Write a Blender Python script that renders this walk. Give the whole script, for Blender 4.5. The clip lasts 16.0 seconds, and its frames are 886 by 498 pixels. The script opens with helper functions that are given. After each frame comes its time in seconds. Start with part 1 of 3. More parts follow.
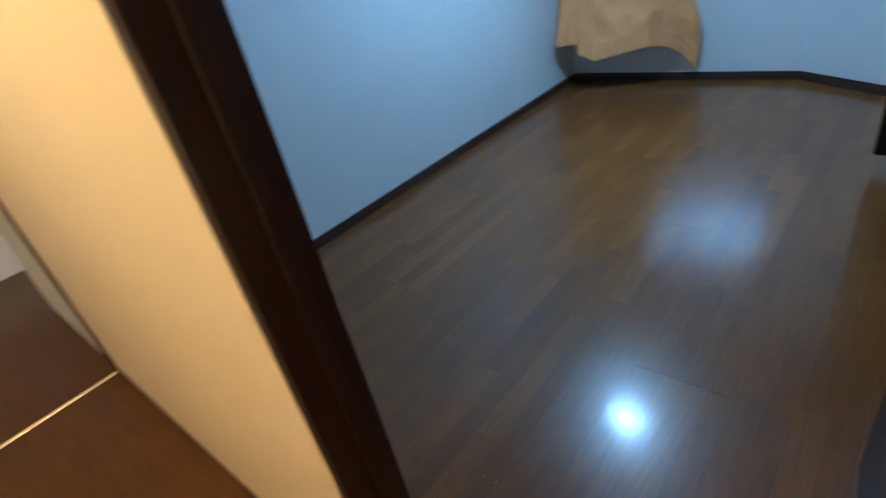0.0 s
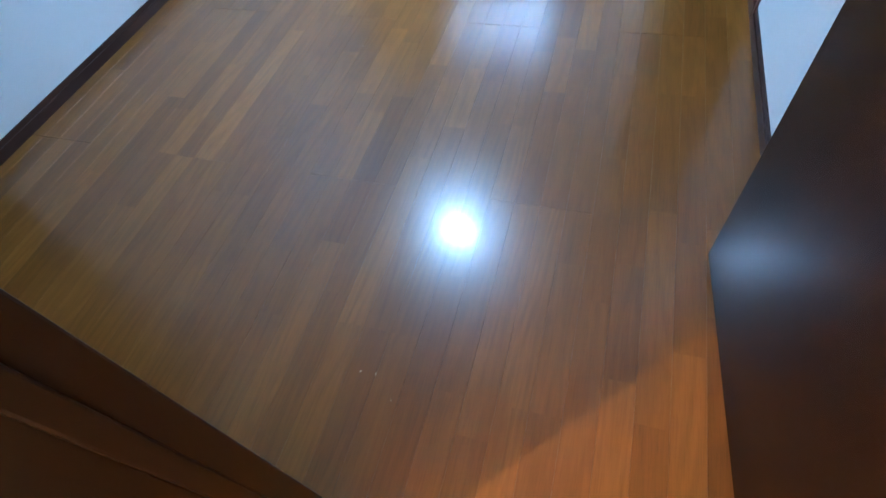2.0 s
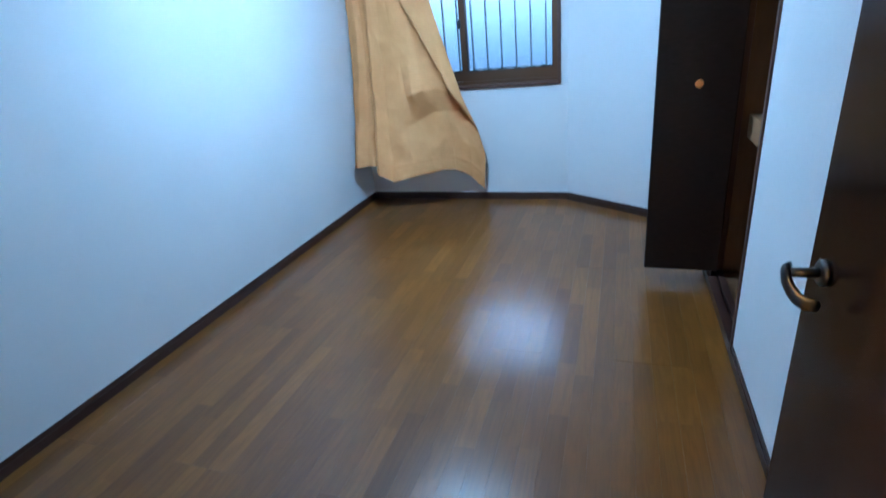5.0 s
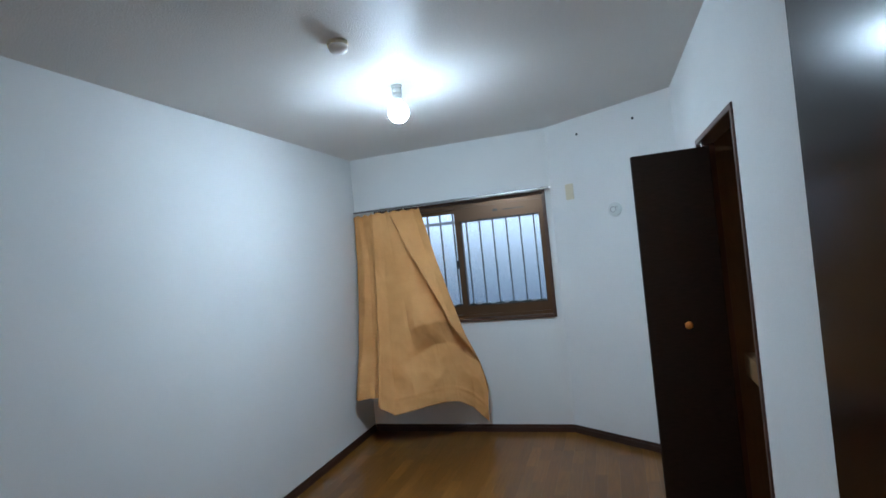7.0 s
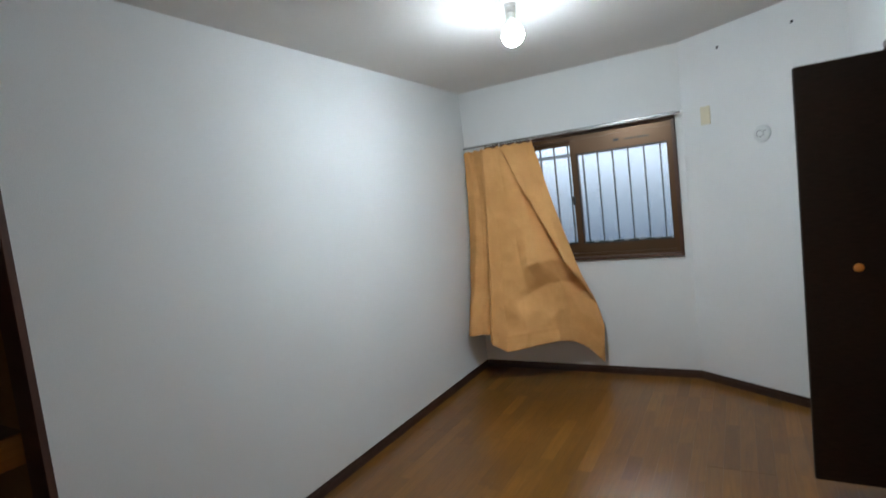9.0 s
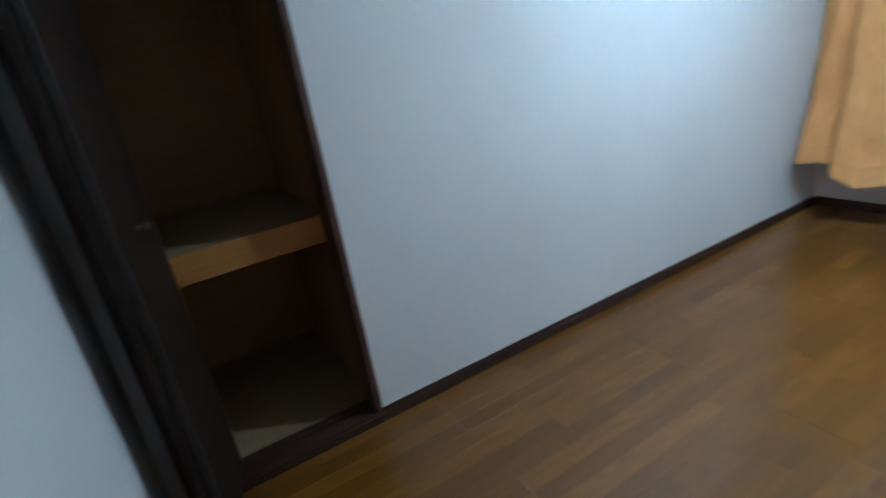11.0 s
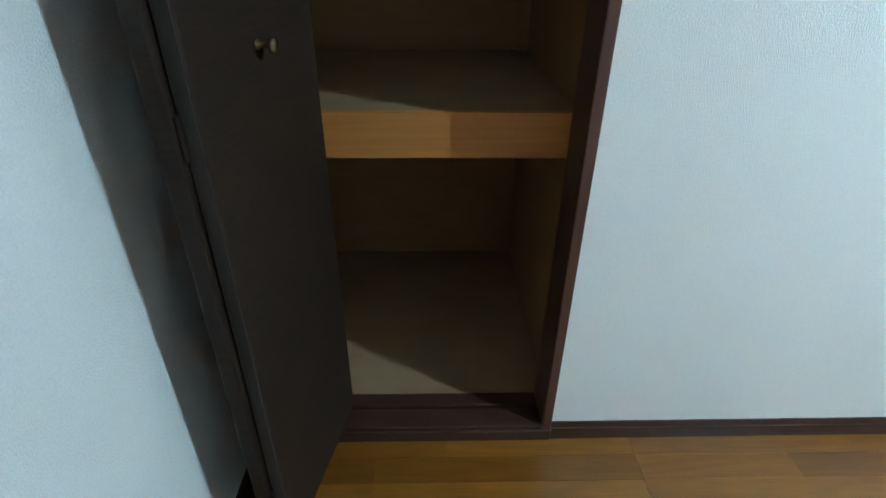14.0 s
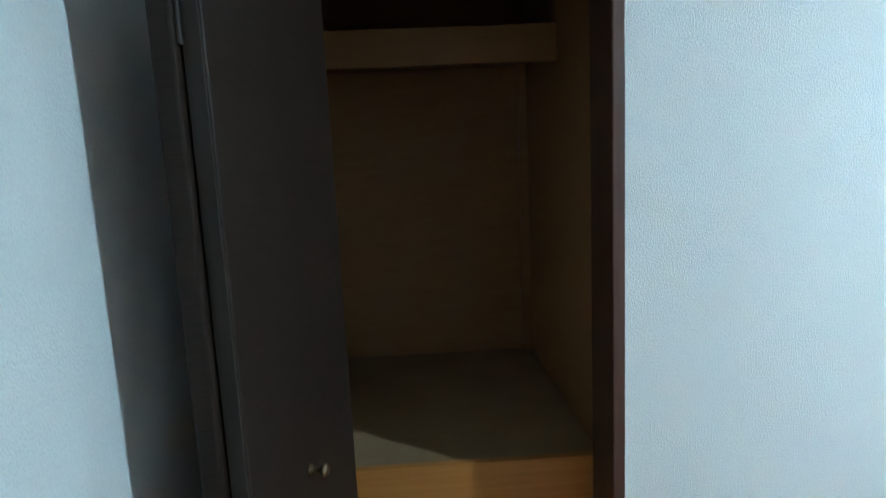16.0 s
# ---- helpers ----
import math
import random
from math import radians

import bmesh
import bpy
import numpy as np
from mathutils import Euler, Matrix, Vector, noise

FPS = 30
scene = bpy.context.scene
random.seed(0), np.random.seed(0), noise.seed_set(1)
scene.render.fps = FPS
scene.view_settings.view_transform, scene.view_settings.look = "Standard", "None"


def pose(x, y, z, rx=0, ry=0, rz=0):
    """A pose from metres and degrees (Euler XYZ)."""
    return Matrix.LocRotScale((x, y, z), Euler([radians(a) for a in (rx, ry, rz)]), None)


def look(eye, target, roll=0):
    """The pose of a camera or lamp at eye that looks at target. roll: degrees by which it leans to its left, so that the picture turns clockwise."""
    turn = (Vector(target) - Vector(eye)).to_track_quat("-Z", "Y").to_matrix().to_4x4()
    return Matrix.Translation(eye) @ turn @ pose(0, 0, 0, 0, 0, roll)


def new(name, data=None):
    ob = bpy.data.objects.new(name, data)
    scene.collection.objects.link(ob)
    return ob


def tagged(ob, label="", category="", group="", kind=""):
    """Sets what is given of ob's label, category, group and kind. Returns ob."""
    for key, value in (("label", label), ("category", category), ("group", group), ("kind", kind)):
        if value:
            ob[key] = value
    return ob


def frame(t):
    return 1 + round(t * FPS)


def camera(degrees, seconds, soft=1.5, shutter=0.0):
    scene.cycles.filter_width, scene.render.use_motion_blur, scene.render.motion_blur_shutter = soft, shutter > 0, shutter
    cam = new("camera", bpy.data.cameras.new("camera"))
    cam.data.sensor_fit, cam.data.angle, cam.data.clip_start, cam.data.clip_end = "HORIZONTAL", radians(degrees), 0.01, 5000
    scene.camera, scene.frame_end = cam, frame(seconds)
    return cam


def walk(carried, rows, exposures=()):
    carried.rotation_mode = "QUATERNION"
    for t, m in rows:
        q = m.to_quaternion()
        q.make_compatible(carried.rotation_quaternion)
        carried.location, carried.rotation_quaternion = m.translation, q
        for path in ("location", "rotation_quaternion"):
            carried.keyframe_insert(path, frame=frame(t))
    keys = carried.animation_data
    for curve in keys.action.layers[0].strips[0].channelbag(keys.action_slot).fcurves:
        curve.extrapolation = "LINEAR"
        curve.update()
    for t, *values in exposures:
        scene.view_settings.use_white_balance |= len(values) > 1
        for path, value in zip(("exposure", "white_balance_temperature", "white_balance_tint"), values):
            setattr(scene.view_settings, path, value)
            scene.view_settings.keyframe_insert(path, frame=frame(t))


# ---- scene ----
cam = camera(81.0, 16.0, shutter=0.5)
PATH = [
    (0, (2.32, 0.243, 1.329), (1.08, 1.44, 0.315), -12.9),
    (0.5, (2.185, 0.373, 1.29), (1.293, 1.744, 0.14), -11.5),
    (1, (2.094, 0.45, 1.234), (1.459, 1.787, -0.112), -9.9),
    (1.5, (2.081, 0.492, 1.225), (1.53, 1.676, -0.29), -11.1),
    (2, (2.07, 0.488, 1.196), (1.592, 1.561, -0.423), -10.3),
    (2.5, (2.08, 0.485, 1.193), (1.594, 1.516, -0.45), -11.0),
    (3, (2.078, 0.482, 1.209), (1.576, 1.597, -0.373), -9.6),
    (3.5, (2.099, 0.476, 1.264), (1.536, 1.777, -0.147), -8.6),
    (4, (2.102, 0.469, 1.31), (1.514, 1.952, 0.104), -6.8),
    (4.5, (2.096, 0.463, 1.334), (1.482, 2.094, 0.351), -6.3),
    (5, (2.094, 0.444, 1.358), (1.468, 2.179, 0.585), -5.7),
    (7.3, (2.112, 0.429, 1.503), (1.486, 2.332, 1.557), -6.5),
    (7.5, (2.115, 0.432, 1.514), (1.463, 2.326, 1.567), -6.9),
    (8, (2.083, 0.420, 1.505), (1.306, 2.262, 1.538), -6.2),
    (8.2, (2.067, 0.410, 1.506), (1.236, 2.229, 1.530), -6.1),
    (9.2, (2.025, 0.535, 1.472), (1.005, 2.235, 1.232), -7.0),
    (10.3, (1.96, 0.59, 1.421), (0.707, 2.029, 0.822), -7.7),
    (10.5, (1.883, 0.692, 1.39), (0.499, 1.986, 0.75), -8.3),
    (11, (1.738, 0.747, 1.360), (0.082, 1.622, 0.664), -9.5),
    (11.5, (1.487, 0.790, 1.329), (-0.320, 1.222, 0.586), -9.0),
    (12, (1.290, 0.834, 1.340), (-0.530, 0.917, 0.512), -8.0),
    (12.5, (1.107, 0.923, 1.299), (-0.682, 0.807, 0.412), -8.1),
    (13, (0.986, 0.96, 1.225), (-0.762, 0.837, 0.261), -5.9),
    (13.5, (0.959, 0.943, 1.194), (-0.753, 0.909, 0.16), -1.8),
    (14, (0.978, 0.937, 1.189), (-0.743, 0.987, 0.171), 0.6),
    (14.5, (0.955, 0.935, 1.273), (-0.835, 0.985, 0.382), -0.1),
    (15, (0.957, 0.908, 1.432), (-0.925, 0.976, 0.759), -1.3),
    (15.5, (0.952, 0.880, 1.491), (-1.003, 0.981, 1.078), -1.7),
    (16, (0.964, 0.888, 1.524), (-1.017, 0.960, 1.255), -2.7),
]
walk(cam, [(t, look(eye, target, roll)) for t, eye, target, roll in PATH],
     exposures=[(0.0, -0.20, 3870, -9), (0.5, 0.3, 4000, -15), (1.0, 0.72, 4450, -4), (1.5, 0.88, 4380, -2), (2.0, 1.00, 4060, -2), (3.0, 1.06, 3720, -9), (3.6, 0.98, 3740, -9), (4.2, 0.85, 3950, -9),
                (5.2, 0.30, 4050, -3), (7.3, -0.33, 5600, 3), (8.2, -0.25, 6200, 7), (10.3, -0.08, 5350, -2), (11.0, 0.2, 4950, -3), (12.5, 0.88, 5520, -4), (13.0, 1.06, 5650, -5), (14.0, 1.20, 5100, -12), (14.6, 1.18, 5350, -9), (15.2, 1.08, 5450, -8), (16.0, 1.1, 4960, -13)])

# ---- room dimensions, metres ----
W, D, H = 2.573, 4.588, 2.40          # right wall, far wall, ceiling
CX, CY = 1.718, 4.028                 # the cut corner runs from (CX, D) to (W, CY)
E0, E1 = 0.460, 0.478                 # hall side and room side of the entrance wall
DX0, DX1, DZ = 1.715, 2.515, 2.020    # rough opening of the entrance
LC0, LC1, LCZ = 0.548, 1.243, 1.895   # closet opening in the left wall
RC0, RC1, RCZ = 2.525, 3.250, 1.895   # closet opening in the right wall
WX0, WX1, WZ0, WZ1 = 0.190, 1.670, 0.912, 1.917   # window
HB = 0.060                            # baseboard height
BULB = (1.125, 2.99, 2.275)

# ---- world and light ----
world = bpy.data.worlds.new("world")
scene.world = world
world.use_nodes = True
sky = world.node_tree.nodes.new("ShaderNodeTexSky")
sky.sky_type, sky.sun_disc, sky.sun_elevation, sky.sun_rotation = "NISHITA", False, radians(4), radians(200)
world.node_tree.links.new(sky.outputs[0], world.node_tree.nodes["Background"].inputs[0])
world.node_tree.nodes["Background"].inputs[1].default_value = 0.05
BULB_STRENGTH = 970.0
BULB_COLOUR = (0.86, 0.94, 1.0)
HALL_POWER = 100.0
WINDOW_GLOW = 7.2


# ---- materials ----
def material(name, colour, rough=0.5, metal=0.0, spec=0.5):
    m = bpy.data.materials.new(name)
    m.use_nodes = True
    b = m.node_tree.nodes["Principled BSDF"]
    b.inputs["Base Color"].default_value = (*colour, 1)
    b.inputs["Roughness"].default_value = rough
    b.inputs["Metallic"].default_value = metal
    b.inputs["Specular IOR Level"].default_value = spec
    return m, m.node_tree.nodes, m.node_tree.links, b


def coords(nodes, links, scale=(1, 1, 1), world_space=False):
    tex = nodes.new("ShaderNodeTexCoord")
    mp = nodes.new("ShaderNodeMapping")
    mp.inputs["Scale"].default_value = scale
    if world_space:
        geo = nodes.new("ShaderNodeNewGeometry")
        links.new(geo.outputs["Position"], mp.inputs["Vector"])
    else:
        links.new(tex.outputs["Object"], mp.inputs["Vector"])
    return mp.outputs["Vector"]


def noise_tex(nodes, links, vec, scale, detail=4, rough=0.55):
    n = nodes.new("ShaderNodeTexNoise")
    n.inputs["Scale"].default_value = scale
    n.inputs["Detail"].default_value = detail
    n.inputs["Roughness"].default_value = rough
    links.new(vec, n.inputs["Vector"])
    return n.outputs["Fac"]


def ramp(nodes, links, fac, stops):
    r = nodes.new("ShaderNodeValToRGB")
    e = r.color_ramp.elements
    while len(e) < len(stops):
        e.new(0.5)
    for el, (p, c) in zip(e, stops):
        el.position, el.color = p, (*c, 1)
    links.new(fac, r.inputs["Fac"])
    return r.outputs["Color"]


def bump(nodes, links, height, bsdf, strength, distance=0.001, previous=None):
    b = nodes.new("ShaderNodeBump")
    b.inputs["Strength"].default_value = strength
    b.inputs["Distance"].default_value = distance
    links.new(height, b.inputs["Height"])
    if previous is not None:
        links.new(previous, b.inputs["Normal"])
    links.new(b.outputs["Normal"], bsdf.inputs["Normal"])
    return b.outputs["Normal"]


def scaled(c, k):
    return tuple(min(1.0, v * k) for v in c)


def wallpaper(name, colour, weave, relief, rough=0.62, depth=0.0020, spec=0.35):
    m, n, l, b = material(name, colour, rough, 0.0, spec)
    v = coords(n, l, (1, 1, 1), True)
    blotch = noise_tex(n, l, v, 1.3, 3)
    fine = noise_tex(n, l, coords(n, l, weave, True), 1.0, 3, 0.6)
    cloth = n.new("ShaderNodeMix")
    cloth.data_type, cloth.blend_type = "RGBA", "MULTIPLY"
    cloth.inputs["Factor"].default_value = 1.0
    l.new(ramp(n, l, blotch, [(0.3, scaled(colour, 0.97)), (0.7, scaled(colour, 1.03))]), cloth.inputs["A"])
    l.new(ramp(n, l, fine, [(0.36, (0.92, 0.92, 0.92)), (0.60, (1.0, 1.0, 1.0))]), cloth.inputs["B"])
    l.new(cloth.outputs["Result"], b.inputs["Base Color"])
    coarse = noise_tex(n, l, v, 60.0, 2)
    first = bump(n, l, coarse, b, 0.25, 0.002)
    bump(n, l, fine, b, relief, depth, first)
    return m


def wood(name, dark, light, grain=(6, 90, 90), rough=0.4, relief=0.15, spec=0.5):
    m, n, l, b = material(name, dark, rough, 0.0, spec)
    fine = noise_tex(n, l, coords(n, l, grain), 1.0, 6, 0.6)
    l.new(ramp(n, l, fine, [(0.28, dark), (0.72, light)]), b.inputs["Base Color"])
    wear = noise_tex(n, l, coords(n, l), 4.0, 3)
    rr = n.new("ShaderNodeMapRange")
    rr.inputs["To Min"].default_value, rr.inputs["To Max"].default_value = rough * 0.85, rough * 1.2
    l.new(wear, rr.inputs["Value"])
    l.new(rr.outputs["Result"], b.inputs["Roughness"])
    bump(n, l, fine, b, relief, 0.001)
    return m


WALL = wallpaper("white wallpaper", (0.74, 0.74, 0.73), (360, 360, 230), 1.0, 0.66, 0.0023, 0.15)
CEIL = wallpaper("ceiling paper", (0.70, 0.67, 0.63), (130, 130, 130), 1.0, 0.38, 0.0035, 0.05)
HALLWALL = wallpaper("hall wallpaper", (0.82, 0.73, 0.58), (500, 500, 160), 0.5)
TRIM = wood("dark brown trim", (0.030, 0.013, 0.009), (0.052, 0.024, 0.016), (60, 4, 60), 0.38)
# entrance frame: casing brown made darker, the shade on the jamb is in the colour
SHADEDFRAME = wood("shaded door frame", (0.011, 0.0042, 0.0028), (0.020, 0.008, 0.005), (70, 70, 4), 0.42)
CASING = wood("red-brown casing", (0.062, 0.027, 0.019), (0.095, 0.044, 0.031), (70, 70, 4), 0.40)
DOOR = wood("dark door veneer", (0.011, 0.0046, 0.0025), (0.026, 0.0112, 0.0058), (110, 110, 5), 0.20, 0.06, 0.13)
PANEL = wood("near-black closet veneer", (0.013, 0.008, 0.0055), (0.027, 0.0165, 0.0115), (20, 20, 220), 0.5, 0.25, 0.18)
PLY = wood("closet plywood", (0.235, 0.128, 0.050), (0.285, 0.158, 0.064), (8, 8, 45), 0.6)
PLYPALE = wood("pale plywood board", (0.215, 0.142, 0.074), (0.285, 0.198, 0.108), (9, 5, 9), 0.6)
LINING = wood("brown closet lining", (0.100, 0.052, 0.022), (0.150, 0.080, 0.034), (30, 30, 5), 0.5)
FASCIA = wood("orange pine board", (0.31, 0.125, 0.021), (0.39, 0.167, 0.033), (50, 3, 90), 0.5)
FRAME = material("bronze aluminium", (0.115, 0.064, 0.033), 0.34, 0.6)[0]
SILLWOOD = wood("window lining wood", (0.055, 0.024, 0.014), (0.09, 0.042, 0.024), (4, 60, 60), 0.42)
CHROME = material("satin chrome", (0.115, 0.11, 0.105), 0.28, 1.0)[0]
BRONZE = material("dull bronze", (0.24, 0.18, 0.11), 0.38, 1.0)[0]
BRASS = material("orange-lacquered brass", (0.85, 0.38, 0.09), 0.50, 0.6)[0]
BLACK = material("black plastic", (0.012, 0.012, 0.013), 0.45)[0]
EDGEBAND = wood("worn edge band", (0.028, 0.021, 0.017), (0.050, 0.040, 0.033), (40, 40, 5), 0.60, 0.15, 0.15)
EDGE = material("slate blade edge", (0.035, 0.050, 0.062), 0.5)[0]
GREYBAR = material("pale grey rail", (0.30, 0.33, 0.37), 0.5)[0]
MOSS = material("dull green rail", (0.020, 0.030, 0.026), 0.6)[0]
IVORY = material("ivory plastic", (0.62, 0.56, 0.40), 0.42)[0]
WHITE = material("white plastic", (0.78, 0.78, 0.76), 0.40)[0]
STEEL = material("rail steel", (0.22, 0.21, 0.205), 0.34, 1.0)[0]
STRIP = material("brass floor strip", (0.75, 0.62, 0.42), 0.30, 1.0)[0]
CORE = material("dark joint", (0.012, 0.008, 0.006), 0.8)[0]


def floor_material(name, tones, rough):
    m, n, l, b = material(name, tones[0], rough, 0.0, 0.38)

    def combine(op, a, k):
        v = n.new("ShaderNodeVectorMath")
        v.operation = op
        l.new(a, v.inputs[0])
        if isinstance(k, tuple):
            v.inputs[1].default_value = k
        else:
            l.new(k, v.inputs[1])
        return v.outputs[0]

    def calc(op, a, k):
        v = n.new("ShaderNodeMath")
        v.operation = op
        l.new(a, v.inputs[0])
        v.inputs[1].default_value = k
        return v.outputs[0]

    def tint(base, factor, colour):
        x = n.new("ShaderNodeMix")
        x.data_type, x.blend_type = "RGBA", "MULTIPLY"
        x.inputs["Factor"].default_value = factor
        l.new(base, x.inputs["A"])
        l.new(colour, x.inputs["B"])
        return x.outputs["Result"]

    # every strip reads its grain from another place of the tree
    info = n.new("ShaderNodeObjectInfo")
    jitter = n.new("ShaderNodeVectorMath")
    jitter.operation = "SCALE"
    jitter.inputs[0].default_value = (3.7, 29.0, 5.3)
    l.new(info.outputs["Random"], jitter.inputs["Scale"])
    at = combine("ADD", coords(n, l, (1, 1, 1), True), jitter.outputs[0])
    fibre = noise_tex(n, l, combine("MULTIPLY", at, (120, 5, 120)), 1.0, 5, 0.6)
    pores = noise_tex(n, l, combine("MULTIPLY", at, (420, 14, 420)), 1.0, 2, 0.6)
    growth = noise_tex(n, l, combine("MULTIPLY", at, (13, 1.25, 13)), 1.0, 1, 0.4)
    rings = calc("SINE", calc("MULTIPLY", growth, 44.0), 0.0)
    stain = noise_tex(n, l, coords(n, l, (1, 1, 1), True), 1.6, 4)
    tone = ramp(n, l, info.outputs["Random"], [(k / (len(tones) - 1), c) for k, c in enumerate(tones)])
    tone = tint(tone, 1.0, ramp(n, l, fibre, [(0.30, (0.90, 0.88, 0.84)), (0.66, (1.06, 1.05, 1.03))]))
    tone = tint(tone, 0.24, ramp(n, l, calc("MULTIPLY_ADD", rings, 0.5), [(0.0, (1.15, 1.12, 1.05)), (0.5, (1.0, 0.98, 0.95)), (0.9, (0.62, 0.56, 0.48))]))
    tone = tint(tone, 0.8, ramp(n, l, stain, [(0.32, (0.84, 0.83, 0.80)), (0.62, (1.06, 1.05, 1.03))]))
    tone = tint(tone, 0.45, ramp(n, l, pores, [(0.36, (0.70, 0.66, 0.60)), (0.50, (1.0, 1.0, 1.0))]))
    l.new(tone, b.inputs["Base Color"])
    b.inputs["Coat Weight"].default_value = 0.36
    b.inputs["Coat IOR"].default_value = 1.5
    rr = n.new("ShaderNodeMapRange")
    rr.inputs["To Min"].default_value, rr.inputs["To Max"].default_value = 0.115, 0.160
    l.new(stain, rr.inputs["Value"])
    l.new(rr.outputs["Result"], b.inputs["Coat Roughness"])
    last = bump(n, l, pores, b, 0.22, 0.0003)
    l.new(last, b.inputs["Coat Normal"])
    return m


OAK = floor_material("stained oak floor", [(0.121, 0.0480, 0.0062), (0.168, 0.0705, 0.0096), (0.137, 0.0555, 0.0072), (0.213, 0.0935, 0.0136), (0.147, 0.0600, 0.0080), (0.188, 0.0802, 0.0112)], 0.29)
HALLOAK = wood("hall floor wood", (0.056, 0.025, 0.0045), (0.094, 0.043, 0.008), (4, 90, 90), 0.35, 0.15, 0.12)


def emitter(name, colour, strength):
    m = bpy.data.materials.new(name)
    m.use_nodes = True
    n, l = m.node_tree.nodes, m.node_tree.links
    n.remove(n["Principled BSDF"])
    e = n.new("ShaderNodeEmission")
    e.inputs["Color"].default_value = (*colour, 1)
    e.inputs["Strength"].default_value = strength
    l.new(e.outputs[0], n["Material Output"].inputs["Surface"])
    return m, n, l, e


GLOWBULB = emitter("lit bulb glass", BULB_COLOUR, BULB_STRENGTH)[0]


def curtain_material():
    m, n, l, b = material("tan curtain cloth", (0.52, 0.30, 0.125), 0.75, 0.0, 0.25)
    v = coords(n, l, (1, 1, 1))
    blotch = noise_tex(n, l, v, 3.5, 4)
    l.new(ramp(n, l, blotch, [(0.3, (0.56, 0.284, 0.094)), (0.7, (0.68, 0.366, 0.136))]), b.inputs["Base Color"])
    cells = n.new("ShaderNodeTexVoronoi")
    cells.inputs["Scale"].default_value = 9.0
    l.new(v, cells.inputs["Vector"])
    crumple = bump(n, l, cells.outputs["Distance"], b, 0.35, 0.022)
    first = bump(n, l, noise_tex(n, l, v, 7.0, 3, 0.5), b, 0.45, 0.014, crumple)
    bump(n, l, noise_tex(n, l, v, 600.0, 2), b, 0.25, 0.0006, first)
    return m


def glass_material():
    m, n, l, b = material("patterned window glass", (0.92, 0.96, 1.0), 0.06)
    b.inputs["Transmission Weight"].default_value = 1.0
    b.inputs["IOR"].default_value = 1.45
    bump(n, l, noise_tex(n, l, coords(n, l), 130.0, 2), b, 0.16, 0.003)
    return m


def louvre_material():
    m, n, l, b = material("milky louvre blade", (0.86, 0.92, 1.0), 0.26)
    b.inputs["Transmission Weight"].default_value = 0.9
    b.inputs["IOR"].default_value = 1.4
    bump(n, l, noise_tex(n, l, coords(n, l), 240.0, 2), b, 0.35, 0.002)
    return m


CURTAIN, GLASS, LOUVRE = curtain_material(), glass_material(), louvre_material()
SKYGLOW, _n, _l, _e = emitter("evening daylight", (0.55, 0.75, 1.0), WINDOW_GLOW)
_mp = coords(_n, _l)
_sep = _n.new("ShaderNodeSeparateXYZ")
_l.new(_mp, _sep.inputs[0])
_mr = _n.new("ShaderNodeMapRange")
_mr.inputs["From Min"].default_value, _mr.inputs["From Max"].default_value = 0.0, 5.0
_l.new(_sep.outputs["Z"], _mr.inputs["Value"])
_l.new(ramp(_n, _l, _mr.outputs["Result"], [(0.12, (0.030, 0.036, 0.046)), (0.28, (0.092, 0.098, 0.106)), (0.44, (0.30, 0.30, 0.305)), (0.85, (1.0, 0.95, 0.90))]), _e.inputs["Color"])


# ---- building helpers ----
def box(bm, lo, hi):
    m = Matrix.Translation([(a + b) / 2 for a, b in zip(lo, hi)]) @ Matrix.Diagonal((*[abs(b - a) for a, b in zip(lo, hi)], 1))
    return bmesh.ops.create_cube(bm, size=1.0, matrix=m)["verts"]


def rounded(lo, hi, r=0.002, seg=2):
    bm = bmesh.new()
    box(bm, lo, hi)
    bmesh.ops.bevel(bm, geom=bm.edges[:], offset=r, segments=seg, profile=0.5, affect="EDGES")
    return bm


def boxes(*pairs):
    bm = bmesh.new()
    for lo, hi in pairs:
        box(bm, lo, hi)
    return bm


def tube(bm, a, b, r0, r1=None, n=24, caps=True):
    a, b = Vector(a), Vector(b)
    m = Matrix.Translation((a + b) / 2) @ (b - a).to_track_quat("Z", "Y").to_matrix().to_4x4()
    bmesh.ops.create_cone(bm, cap_ends=caps, segments=n, radius1=r0, radius2=r0 if r1 is None else r1, depth=(b - a).length, matrix=m)
    return bm


def lathe(profile, n=32, m=None):
    """A turned shape about z from (radius, height) pairs."""
    bm = bmesh.new()
    rings = []
    for r, z in profile:
        rings.append([bm.verts.new((r * math.cos(2 * math.pi * k / n), r * math.sin(2 * math.pi * k / n), z)) for k in range(n)])
    for a, b in zip(rings, rings[1:]):
        for k in range(n):
            bm.faces.new((a[k], a[(k + 1) % n], b[(k + 1) % n], b[k]))
    bm.faces.new(rings[0][::-1])
    bm.faces.new(rings[-1])
    if m is not None:
        bm.transform(m)
    return bm


def mesh_object(name, bm, mat, smooth=False):
    bmesh.ops.recalc_face_normals(bm, faces=bm.faces[:])
    me = bpy.data.meshes.new(name)
    bm.to_mesh(me)
    bm.free()
    if mat is not None:
        me.materials.append(mat)
    if smooth:
        for p in me.polygons:
            p.use_smooth = True
    return new(name, me)


def thing(name, at, label, category, group="", turn=0.0):
    ob = new(name)
    ob.empty_display_size = 0.05
    ob.matrix_basis = pose(*at, 0, 0, turn)
    return tagged(ob, label, category, group)


def part(name, bm, mat, parent, label="", smooth=False):
    ob = mesh_object(name, bm, mat, smooth)
    ob.parent = parent
    if label:
        tagged(ob, label)
    return ob


